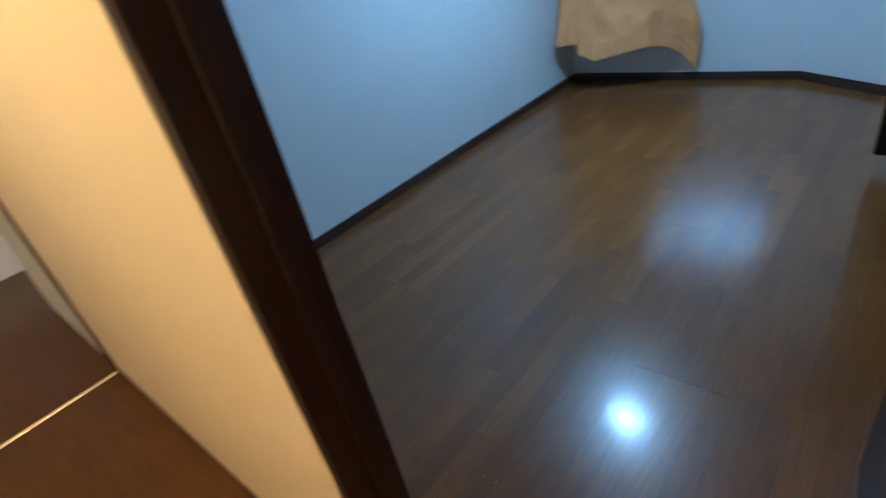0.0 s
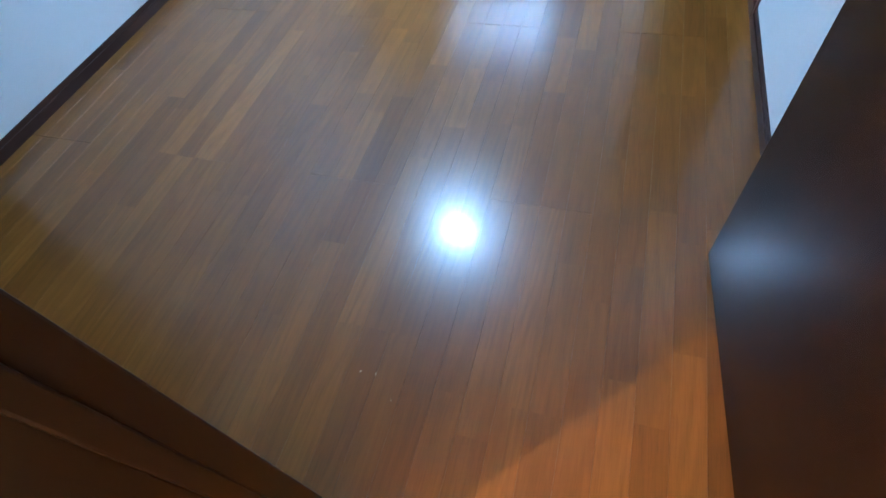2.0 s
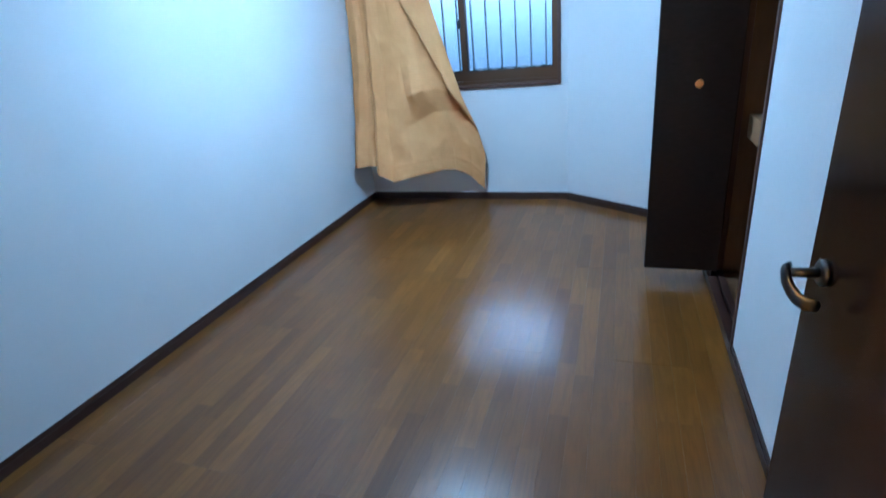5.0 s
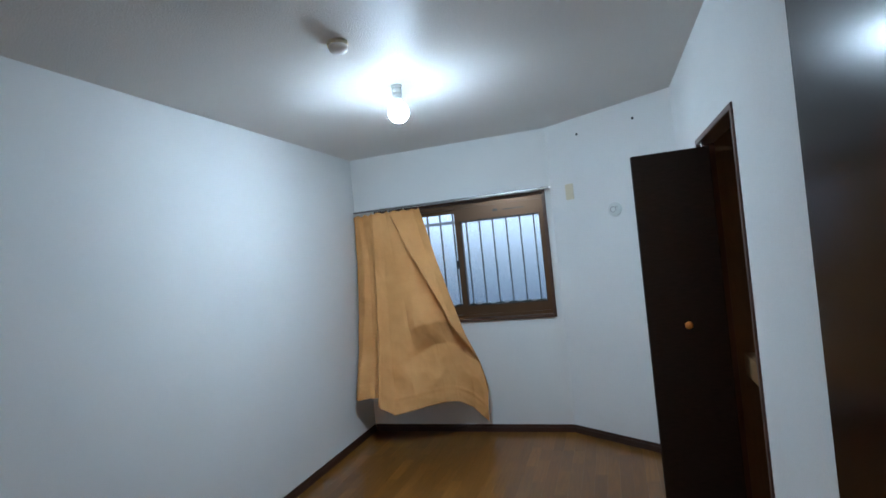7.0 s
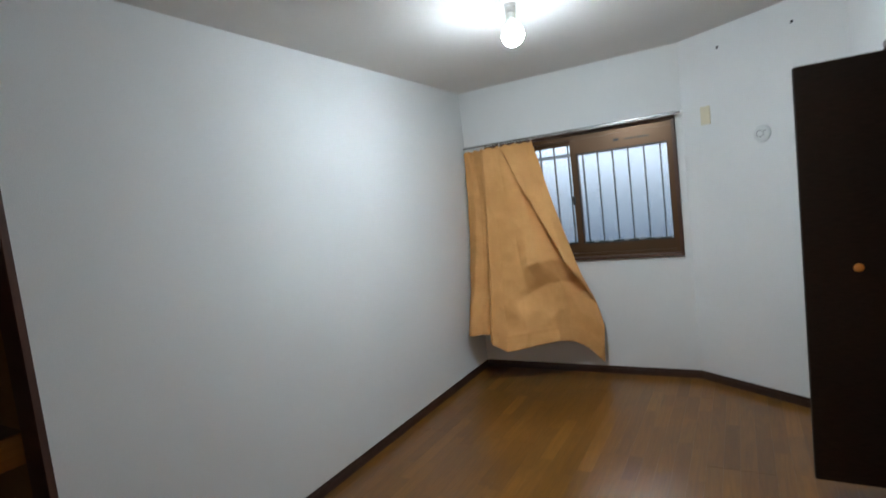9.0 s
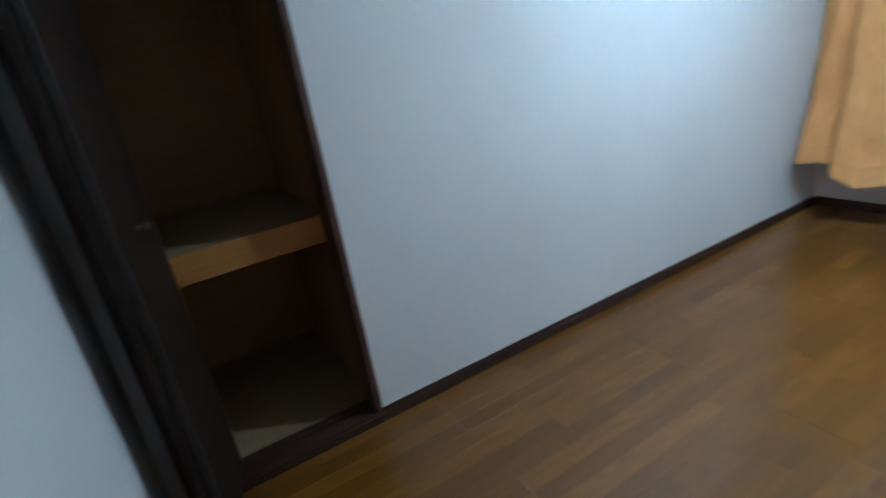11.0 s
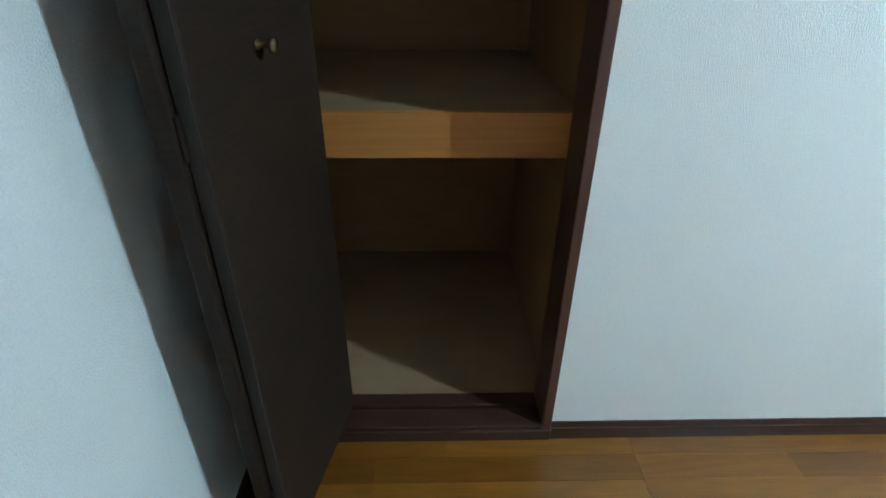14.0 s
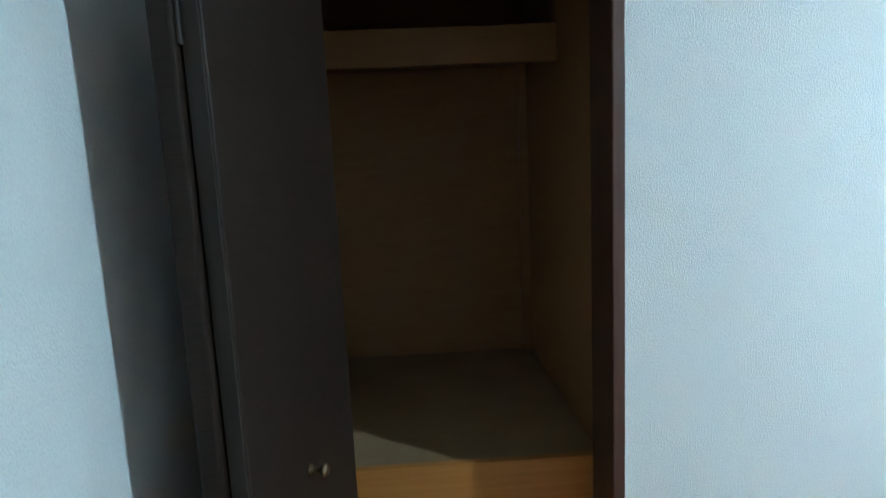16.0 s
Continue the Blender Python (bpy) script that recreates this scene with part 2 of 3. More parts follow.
def setting(name, bm, mat, label):
    return tagged(mesh_object(name, bm, mat), label, name.split("_")[0], kind="structure")


# ---- large structure ----
T = 0.12
setting("wall_left", boxes(((-T, E1, 0), (0, LC0 - 0.025, H)), ((-T, LC0 - 0.025, LCZ + 0.025), (0, LC1 + 0.025, H)),
                           ((-T, LC1 + 0.025, 0), (0, D, H))), WALL, "white textured wallpaper wall with a closet opening")
setting("wall_far", boxes(((-T, D, 0), (CX, D + T, WZ0)), ((-T, D, WZ1), (CX, D + T, H)),
                          ((-T, D, WZ0), (WX0, D + T, WZ1)), ((WX1, D, WZ0), (CX, D + T, WZ1))),
        WALL, "white textured wallpaper wall with a window opening")


def prism(pts, z0, z1):
    bm = bmesh.new()
    lo = [bm.verts.new((x, y, z0)) for x, y in pts]
    hi = [bm.verts.new((x, y, z1)) for x, y in pts]
    bm.faces.new(lo[::-1])
    bm.faces.new(hi)
    for k in range(len(pts)):
        j = (k + 1) % len(pts)
        bm.faces.new((lo[k], lo[j], hi[j], hi[k]))
    return bm


cut = Vector((W - CX, CY - D)).normalized()
out = Vector((-cut.y, cut.x))
setting("wall_cut_corner", prism([(CX, D), (W, CY), (W + T, CY), (W + T, D + T), (CX, D + T)], 0, H), WALL,
        "white wallpaper wall set diagonally across the corner")
setting("wall_right", boxes(((W, E1, 0), (W + T, RC0 - 0.025, H)), ((W, RC0 - 0.025, RCZ + 0.025), (W + 0.074, RC1 + 0.025, H)),
                            ((W, RC1 + 0.025, 0), (W + T, CY, H))), WALL, "white textured wallpaper wall with a closet opening")
bmw = boxes(((-0.10, E0 + 0.001, 0), (DX0, E1, H)), ((DX0, E0 + 0.001, DZ), (DX1, E1, H)), ((DX1, E0 + 0.001, 0), (W + T, E1, H)))
setting("wall_entrance", bmw, WALL, "white wallpaper wall with the doorway to the hall")
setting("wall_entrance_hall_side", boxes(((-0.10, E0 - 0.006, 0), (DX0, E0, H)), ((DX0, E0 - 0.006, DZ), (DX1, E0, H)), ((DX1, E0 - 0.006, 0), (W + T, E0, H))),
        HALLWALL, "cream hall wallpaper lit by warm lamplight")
setting("ceiling", boxes(((-T, E0, H), (W + T, D + T, H + 0.08))), CEIL, "off-white textured paper ceiling")
floor = setting("floor", boxes(((-T, E0, -0.08), (W + T, D + T, -0.006))), CORE, "glossy brown stained wood strip floor")

# hall behind the camera
HX0, HX1, HY0 = -1.9, W + T, -1.20
setting("floor_hall", boxes(((HX0, HY0, -0.08), (HX1, E0, -0.003))), HALLOAK, "orange-brown glossy wooden hall floor")
setting("ceiling_hall", boxes(((HX0, HY0, H), (HX1, E0, H + 0.08))), CEIL, "off-white hall ceiling")
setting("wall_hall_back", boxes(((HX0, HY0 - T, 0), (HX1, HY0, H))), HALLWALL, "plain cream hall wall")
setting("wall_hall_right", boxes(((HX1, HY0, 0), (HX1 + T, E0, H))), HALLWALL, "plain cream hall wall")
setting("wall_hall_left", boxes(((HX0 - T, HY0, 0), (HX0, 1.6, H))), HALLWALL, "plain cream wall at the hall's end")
setting("floor_side_room", boxes(((HX0, E0, -0.08), (-0.10 - 1.0, 1.6, -0.003))), HALLOAK, "dark wooden floor beyond the hall opening")


# ---- baseboards and casings ----
def board(name, a, b, inward, h=HB, t=0.009, mat=TRIM, label="dark brown wooden baseboard"):
    """A baseboard from a to b in plan with a thinner upper band."""
    a, b, n = Vector(a), Vector(b), Vector(inward)
    lower = h * 0.66
    bm = prism([a, b, b + n * t, a + n * t], 0.0, lower)
    bm2 = prism([a, b, b + n * t * 0.45, a + n * t * 0.45], lower, h)
    me = bpy.data.meshes.new("tmp")
    bm2.to_mesh(me)
    bm2.free()
    bm.from_mesh(me)
    bpy.data.meshes.remove(me)
    return tagged(mesh_object(name, bm, mat), label, "baseboard", kind="structure")


board("baseboard_left", (0, LC1 + 0.025), (0, D - 0.0), (1, 0))
board("baseboard_far", (0.009, D), (CX, D), (0, -1))
board("baseboard_cut", (CX, D), (W, CY), -out)
board("baseboard_right_far", (W, RC1 + 0.025), (W, CY), (-1, 0))
board("baseboard_right_near", (W, E1 + 0.009), (W, RC0 - 0.025), (-1, 0))
board("baseboard_entrance", (0.0, E1), (DX0 - 0.001, E1), (0, 1))
board("baseboard_hall", (-0.072, E0 - 0.006), (DX0 - 0.001, E0 - 0.006), (0, -1), 0.012, 0.004)


def casing(name, thing_label, pieces, mat=CASING):
    ob = thing(name, (0, 0, 0), thing_label, "trim")
    tagged(ob, kind="structure")
    for nm, lo, hi in pieces:
        part(nm, rounded(lo, hi, 0.003), TRIM if nm in ("sill", "groove", "nosing") else mat, ob)
    return ob


J1 = 0.553   # room side of the deep door frame
casing("trim_entrance", "red-brown door frame with a stop moulding, its colour darkened for shade",
       [("jamb", (DX0, E0 - 0.004, 0), (DX0 + 0.025, J1 + 0.014, DZ - 0.025)),
        ("jamb", (DX1 - 0.025, E0 - 0.004, 0), (DX1, J1, DZ - 0.025)),
        ("head", (DX0, E0 - 0.004, DZ - 0.025), (DX1, J1, DZ)),
        ("stop", (DX0 + 0.025, E0 + 0.045, 0), (DX0 + 0.034, E0 + 0.070, DZ - 0.025)),
        ("stop", (DX0 + 0.034, E0 + 0.045, DZ - 0.034), (DX1 - 0.025, E0 + 0.070, DZ - 0.025))], SHADEDFRAME)
casing("trim_left_closet", "dark red-brown closet frame with a grooved sill",
       [("jamb", (-T, LC0 - 0.025, 0), (0.008, LC0, LCZ)), ("jamb", (-T, LC1, 0), (0.008, LC1 + 0.025, LCZ)),
        ("head", (-T, LC0 - 0.025, LCZ), (0.008, LC1 + 0.025, LCZ + 0.025)),
        ("sill", (-T, LC0, 0), (-0.072, LC1, 0.048)), ("sill", (-0.060, LC0, 0), (0.006, LC1, 0.048)), ("nosing", (0.006, LC0 - 0.025, 0), (0.014, LC1 + 0.025, 0.036)),
        ("groove", (-0.0725, LC0, 0), (-0.0595, LC1, 0.030))])
casing("trim_right_closet", "dark red-brown closet frame with a grooved sill",
       [("jamb", (W - 0.008, RC0 - 0.025, 0), (W + 0.074, RC0, RCZ)), ("jamb", (W - 0.008, RC1, 0), (W + 0.074, RC1 + 0.025, RCZ)),
        ("head", (W - 0.008, RC0 - 0.025, RCZ), (W + 0.074, RC1 + 0.025, RCZ + 0.025)),
        ("sill", (W + 0.042, RC0, 0), (W + 0.074, RC1, 0.048)), ("sill", (W - 0.008, RC0, 0), (W + 0.030, RC1, 0.048)),
        ("groove", (W + 0.0295, RC0, 0), (W + 0.0425, RC1, 0.030))])
casing("trim_hall_opening", "dark brown wooden edge of the hall opening", [("jamb", (-0.100, E0 - 0.018, 0), (-0.072, E0 - 0.0065, H))], TRIM)


# ---- closets ----
def closet(name, x0, x1, y0, y1, sign, label, set_back, lining, front, base):
    """The inside of a built-in closet. x0 is the mouth, x1 the back."""
    ob = thing(name, (0, 0, 0), label, "closet")
    a, b = min(x0, x1), max(x0, x1)
    t = 0.02
    part("side_panel", boxes(((a, y0 - t, 0.0), (b, y0, H - 0.02))), lining, ob)
    part("side_panel", boxes(((a, y1, 0.0), (b, y1 + t, H - 0.02))), lining, ob)
    part("back_panel", boxes(((min(x1, x1 + sign * t), y0 - t, 0.0), (max(x1, x1 + sign * t), y1 + t, H - 0.02))), PLY, ob)
    part("floor_board", boxes(((a, y0, 0.0), (b, y1, 0.040))), base, ob, "plywood floor board")
    part("top_panel", boxes(((a, y0, H - 0.06), (b, y1, H - 0.02))), PLY, ob)
    s = x0 + sign * set_back
    part("shelf", boxes(((min(s + sign * 0.02, x1), y0, 0.842), (max(s + sign * 0.02, x1), y1, 0.864))), PLYPALE, ob, "pale plywood shelf board")
    part("shelf_front", rounded((min(s, s + sign * 0.02), y0, 0.758), (max(s, s + sign * 0.02), y1, 0.865), 0.002), front, ob, "wooden shelf front")
    u = x0 + sign * 0.38
    part("upper_shelf", boxes(((min(u + sign * 0.02, x1), y0, 1.912), (max(u + sign * 0.02, x1), y1, 1.930))), PLY, ob)
    part("upper_shelf_front", rounded((min(u, u + sign * 0.02), y0, 1.830), (max(u, u + sign * 0.02), y1, 1.930), 0.002), PLY, ob, "brown upper shelf front")
    c = x1 - sign * 0.03
    part("corner_batten", boxes(((min(c, x1), y1 - 0.03, 0.864), (max(c, x1), y1, 1.912))), PLY, ob)
    return ob


closet("left_closet", -T, -0.95, LC0 - 0.03, LC1 + 0.035, -1, "built-in plywood closet with a thick orange-fronted shelf", 0.042, PLY, FASCIA, PLYPALE)
closet("right_closet", W + 0.074, W + 0.75, RC0 - 0.04, RC1 + 0.002, 1, "built-in dark-lined closet with one thick shelf", 0.030, LINING, PLY, LINING)


def bifold(name, label, pivot, inner, crease, z0, z1, knob_from_inner, side, knob_metal):
    """Two folded leaves. pivot, inner: the wall ends of the two leaves; crease: their room ends (back leaf, front leaf).
    side: +1 if the front leaf's outer face looks towards +y, else -1."""
    ob = thing(name, (inner[0], inner[1], 0.0), label, "closet door", "folding closet doors")
    base = Vector((inner[0], inner[1], 0))
    th = 0.028

    def leaf(a, b, nm, outer):
        a, b = Vector((*a, 0)) - base, Vector((*b, 0)) - base
        d = (b - a).normalized()
        n = Vector((-d.y, d.x, 0))
        if n.y * outer < 0:
            n = -n
        L = (b - a).length
        bm = rounded((0, -th, z0), (L, 0, z1), 0.004, 2)
        m = Matrix.Identity(4)
        for r in range(3):
            m[r][0], m[r][1], m[r][2], m[r][3] = d[r], n[r], (0, 0, 1)[r], a[r]
        if m.to_3x3().determinant() < 0:
            for r in range(3):
                m[r][0], m[r][3] = -d[r], b[r]
        bm.transform(m)
        part(nm, bm, PANEL, ob)
        return a, d, n, L

    a, d, n, L = leaf(inner, crease[1], "front_leaf", side)
    leaf(pivot, crease[0], "back_leaf", -side)
    # edge band on the front leaf at the fold
    eb = rounded((-0.0015, -0.012, z0 + 0.004), (0.0015, 0.012, z1 - 0.004), 0.0005, 1)
    eb.transform(Matrix.Translation(a + d * (L + 0.0010) - n * 0.014) @ Matrix.Rotation(math.atan2(d.y, d.x), 4, "Z"))
    part("edge_band", eb, EDGEBAND, ob, "worn greyish edge band")
    # hinges at the fold
    mid = (Vector((*crease[0], 0)) + Vector((*crease[1], 0))) / 2 - base
    for z in (z0 + 0.15, (z0 + z1) / 2, z1 - 0.15):
        hb = bmesh.new()
        tube(hb, mid + Vector((0, 0, z - 0.03)) - d * 0.006, mid + Vector((0, 0, z + 0.03)) - d * 0.006, 0.005, n=12)
        part("hinge", hb, PANEL, ob, "small dark hinge")
    # knob
    grow = 1.3 if knob_metal == BRASS else 0.82
    k = a + d * knob_from_inner + Vector((0, 0, 1.029 if knob_metal == BRASS else 1.054))
    q = n.to_track_quat("Z", "Y").to_matrix().to_4x4()
    kb = lathe([(0.010, 0.0), (0.010, 0.002), (0.0055, 0.004), (0.005, 0.016), (0.009, 0.020), (0.0135, 0.024), (0.0142, 0.027), (0.0125, 0.030), (0.006, 0.031)], 24,
               Matrix.Translation(k) @ q @ Matrix.Diagonal((grow, grow, 1, 1)))
    part("knob", kb, knob_metal, ob, "round metal knob", True)
    pb = bmesh.new()
    tube(pb, a + d * 0.03 - n * 0.014 + Vector((0, 0, 0.030)), a + d * 0.03 - n * 0.014 + Vector((0, 0, z0)), 0.005, n=12)
    tube(pb, a + d * 0.03 - n * 0.014 + Vector((0, 0, z1)), a + d * 0.03 - n * 0.014 + Vector((0, 0, LCZ)), 0.005, n=12)
    part("guide_pin", pb, CHROME, ob, "steel guide pin")
    return ob


bifold("folding_closet_door", "near-black folding closet door standing folded open beside the doorway wall",
       (-0.066, 0.578), (-0.066, 0.721), [(0.335, 0.587), (0.322, 0.644)], 0.062, 1.872, 0.216, 1, BRONZE)
bifold("folding_closet_door", "near-black folding closet door folded open with a brass knob",
       (W + 0.034, 3.240), (W + 0.034, 3.165), [(2.254, 3.240), (2.254, 3.170)], 0.080, 1.872, 0.172, -1, BRASS)


# ---- entrance door ----
def entrance_door():
    hinge, free = Vector((2.476, 0.572, 0)), Vector((2.414, 1.400, 0))
    ob = thing("entrance_door", tuple(hinge), "dark brown wooden door standing open against the side wall", "door")
    d = (free - hinge).normalized()
    L = (free - hinge).length
    ang = math.atan2(d.y, d.x)
    R = Matrix.Rotation(ang, 4, "Z")        # local x along the leaf, local y to its visible face

    def put(bm):
        bm.transform(R)
        return bm
    part("leaf", put(rounded((0, -0.033, 0.008), (L, 0, 1.990), 0.003)), DOOR, ob)
    for z in (0.25, 1.75):
        hb = bmesh.new()
        tube(hb, (-0.004, -0.034, z - 0.05), (-0.004, -0.034, z + 0.05), 0.006, n=12)
        part("hinge", put(hb), CHROME, ob, "steel hinge")
    cx, cz = L - 0.062, 0.944
    q = Matrix.Translation((cx, 0, cz)) @ Matrix.Rotation(-math.pi / 2, 4, "X")
    part("rosette", put(lathe([(0.022, 0), (0.022, 0.007), (0.019, 0.010), (0.009, 0.0105)], 32, q)), CHROME, ob, "round satin chrome rosette", True)
    lb = bmesh.new()
    tube(lb, (cx, 0.008, cz), (cx, 0.052, cz), 0.0085, n=16)
    pts = [(0.012, 0.050, 0.004, 0.0095), (0.003, 0.057, 0.002, 0.0120), (-0.010, 0.058, -0.009, 0.0120), (-0.022, 0.054, -0.021, 0.0115), (-0.033, 0.047, -0.031, 0.0110), (-0.043, 0.036, -0.036, 0.0105), (-0.048, 0.025, -0.036, 0.0095)]
    rings = []
    for x, y, z, r in pts:
        rings.append([lb.verts.new((cx + x, y + 0.65 * r * math.cos(a), cz + z + 1.15 * r * math.sin(a))) for a in [2 * math.pi * k / 14 for k in range(14)]])
    for p0, p1 in zip(rings, rings[1:]):
        for k in range(14):
            lb.faces.new((p0[k], p0[(k + 1) % 14], p1[(k + 1) % 14], p1[k]))
    lb.faces.new(rings[0][::-1])
    lb.faces.new(rings[-1])
    part("lever_handle", put(lb), CHROME, ob, "curved satin chrome lever handle", True)
    part("latch_plate", put(rounded((L - 0.0005, -0.027, cz - 0.075), (L + 0.0012, -0.006, cz + 0.075), 0.0005, 1)), CHROME, ob, "steel latch plate")
    return ob


entrance_door()


# ---- window ----
def window():
    ob = tagged(thing("window_1", (0, 0, 0), "bronze sliding window with patterned glass and a wooden lining", "window"), kind="structure")
    y0 = D - 0.012
    # wooden lining
    part("window_frame", rounded((WX0, y0, WZ0), (WX0 + 0.025, D + T, WZ1), 0.002), SILLWOOD, ob)
    part("window_frame", rounded((WX1 - 0.025, y0, WZ0), (WX1, D + T, WZ1), 0.002), SILLWOOD, ob)
    part("window_frame", rounded((WX0 + 0.025, y0, WZ1 - 0.025), (WX1 - 0.025, D + T, WZ1), 0.002), SILLWOOD, ob)
    part("window_sill", rounded((WX0 + 0.025, y0 - 0.008, WZ0), (WX1 - 0.025, D + T, WZ0 + 0.025), 0.003), SILLWOOD, ob)
    ix0, ix1, iz0, iz1 = WX0 + 0.025, WX1 - 0.025, WZ0 + 0.025, WZ1 - 0.025
    # aluminium outer frame
    f0, f1 = D + 0.020, D + 0.095
    part("track_frame", boxes(((ix0, f0, iz0), (ix0 + 0.018, f1, iz1)), ((ix1 - 0.018, f0, iz0), (ix1, f1, iz1)),
                              ((ix0 + 0.018, f0, iz0), (ix1 - 0.018, f1, iz0 + 0.028)), ((ix0 + 0.018, f0, iz1 - 0.035), (ix1 - 0.018, f1, iz1))), FRAME, ob, "bronze aluminium track frame")
    mx = 0.930

    def sash(xa, xb, ya, yb, st_l, st_r, top, words):
        za, zb = iz0 + 0.018, iz1 - 0.020
        s = part("sash", boxes(((xa, ya, za), (xa + st_l, yb, zb)), ((xb - st_r, ya, za), (xb, yb, zb)),
                               ((xa + st_l, ya, za), (xb - st_r, yb, za + 0.082)), ((xa + st_l, ya, zb - top), (xb - st_r, yb, zb))), FRAME, ob, words)
        pane = part("pane", boxes(((xa + st_l - 0.004, (ya + yb) / 2 - 0.002, za + 0.08), (xb - st_r + 0.004, (ya + yb) / 2 + 0.002, zb - top + 0.004))), GLASS, s)
        pane.visible_shadow = False
        # rubber beads
        part("bead", boxes(((xa + st_l, ya - 0.001, za + 0.082), (xa + st_l + 0.004, ya + 0.006, zb - top)), ((xb - st_r - 0.004, ya - 0.001, za + 0.082), (xb - st_r, ya + 0.006, zb - top)),
                           ((xa + st_l + 0.004, ya - 0.001, za + 0.082), (xb - st_r - 0.004, ya + 0.006, za + 0.087)), ((xa + st_l + 0.004, ya - 0.001, zb - top - 0.005), (xb - st_r - 0.004, ya + 0.006, zb - top))), BLACK, s)
        return s
    right = sash(mx - 0.028, ix1 - 0.012, f0 + 0.006, f0 + 0.034, 0.046, 0.026, 0.125, "bronze aluminium sliding sash")
    sash(ix0 + 0.012, mx + 0.020, f0 + 0.040, f0 + 0.066, 0.030, 0.040, 0.045, "bronze aluminium sliding sash behind")
    # crescent lock and vent slot
    lb = rounded((mx - 0.034, f0 - 0.016, 1.355), (mx - 0.016, f0 + 0.006, 1.425), 0.003)
    box(lb, (mx - 0.040, f0 - 0.024, 1.378), (mx - 0.030, f0 - 0.012, 1.405))
    part("sash_lock", lb, BLACK, right, "small black crescent sash lock")
    part("vent_latch", rounded((1.235, f0 + 0.001, 1.800), (1.275, f0 + 0.0065, 1.818), 0.002), BLACK, right, "black vent latch")
    vb = bmesh.new()
    for k in range(14):
        box(vb, (1.318 + k * 0.0125, f0 + 0.003, 1.800), (1.326 + k * 0.0125, f0 + 0.0068, 1.812))
    part("vent_slots", vb, BLACK, right, "row of small vent slots")
    return ob


window()
# louvre screen outside
lv = thing("louvre_screen", (0, D + 0.17, 1.045), "pale milky vertical louvre screen outside the window", "louvre")
for k in range(17):
    x = 0.037 + 0.0579 + k * 0.1157
    b = rounded((-0.0585, -0.002, 0.0), (0.0585, 0.002, 1.005), 0.001, 1)
    b.transform(pose(x, 0, 0, 0, 0, 6))
    part("louvre_blade", b, LOUVRE, lv)
    part("louvre_edge", boxes(((x + 0.0545, -0.016, 0.0), (x + 0.0625, 0.012, 1.005))), EDGE, lv, "dark thin edge of a louvre blade")
    part("louvre_clip", rounded((x - 0.020, -0.026, -0.012), (x + 0.016, -0.0165, 0.004 + 0.004 * (k % 3)), 0.002, 1), GREYBAR, lv, "small pale grey clip")
part("louvre_rail", rounded((-0.05, -0.016, -0.10), (2.0, 0.012, 0.0), 0.002, 1), MOSS, lv, "dark green-grey lower rail")
part("louvre_rail", rounded((-0.05, -0.012, 1.005), (2.0, 0.012, 1.035), 0.002, 1), FRAME, lv)
part("cross_rail", rounded((-0.05, -0.034, 0.694), (2.0, -0.018, 0.722), 0.002, 1), GREYBAR, lv, "pale grey cross rail")
bd = boxes(((-9.0, 8.6, -2.0), (11.0, 8.62, 12.0)))
setting("backdrop", bd, SKYGLOW, "pale blue evening daylight")
setting("ground", boxes(((-400, -400, -0.5), (400, 400, -0.3))), material("asphalt", (0.05, 0.05, 0.05), 0.9)[0], "dark ground outside")


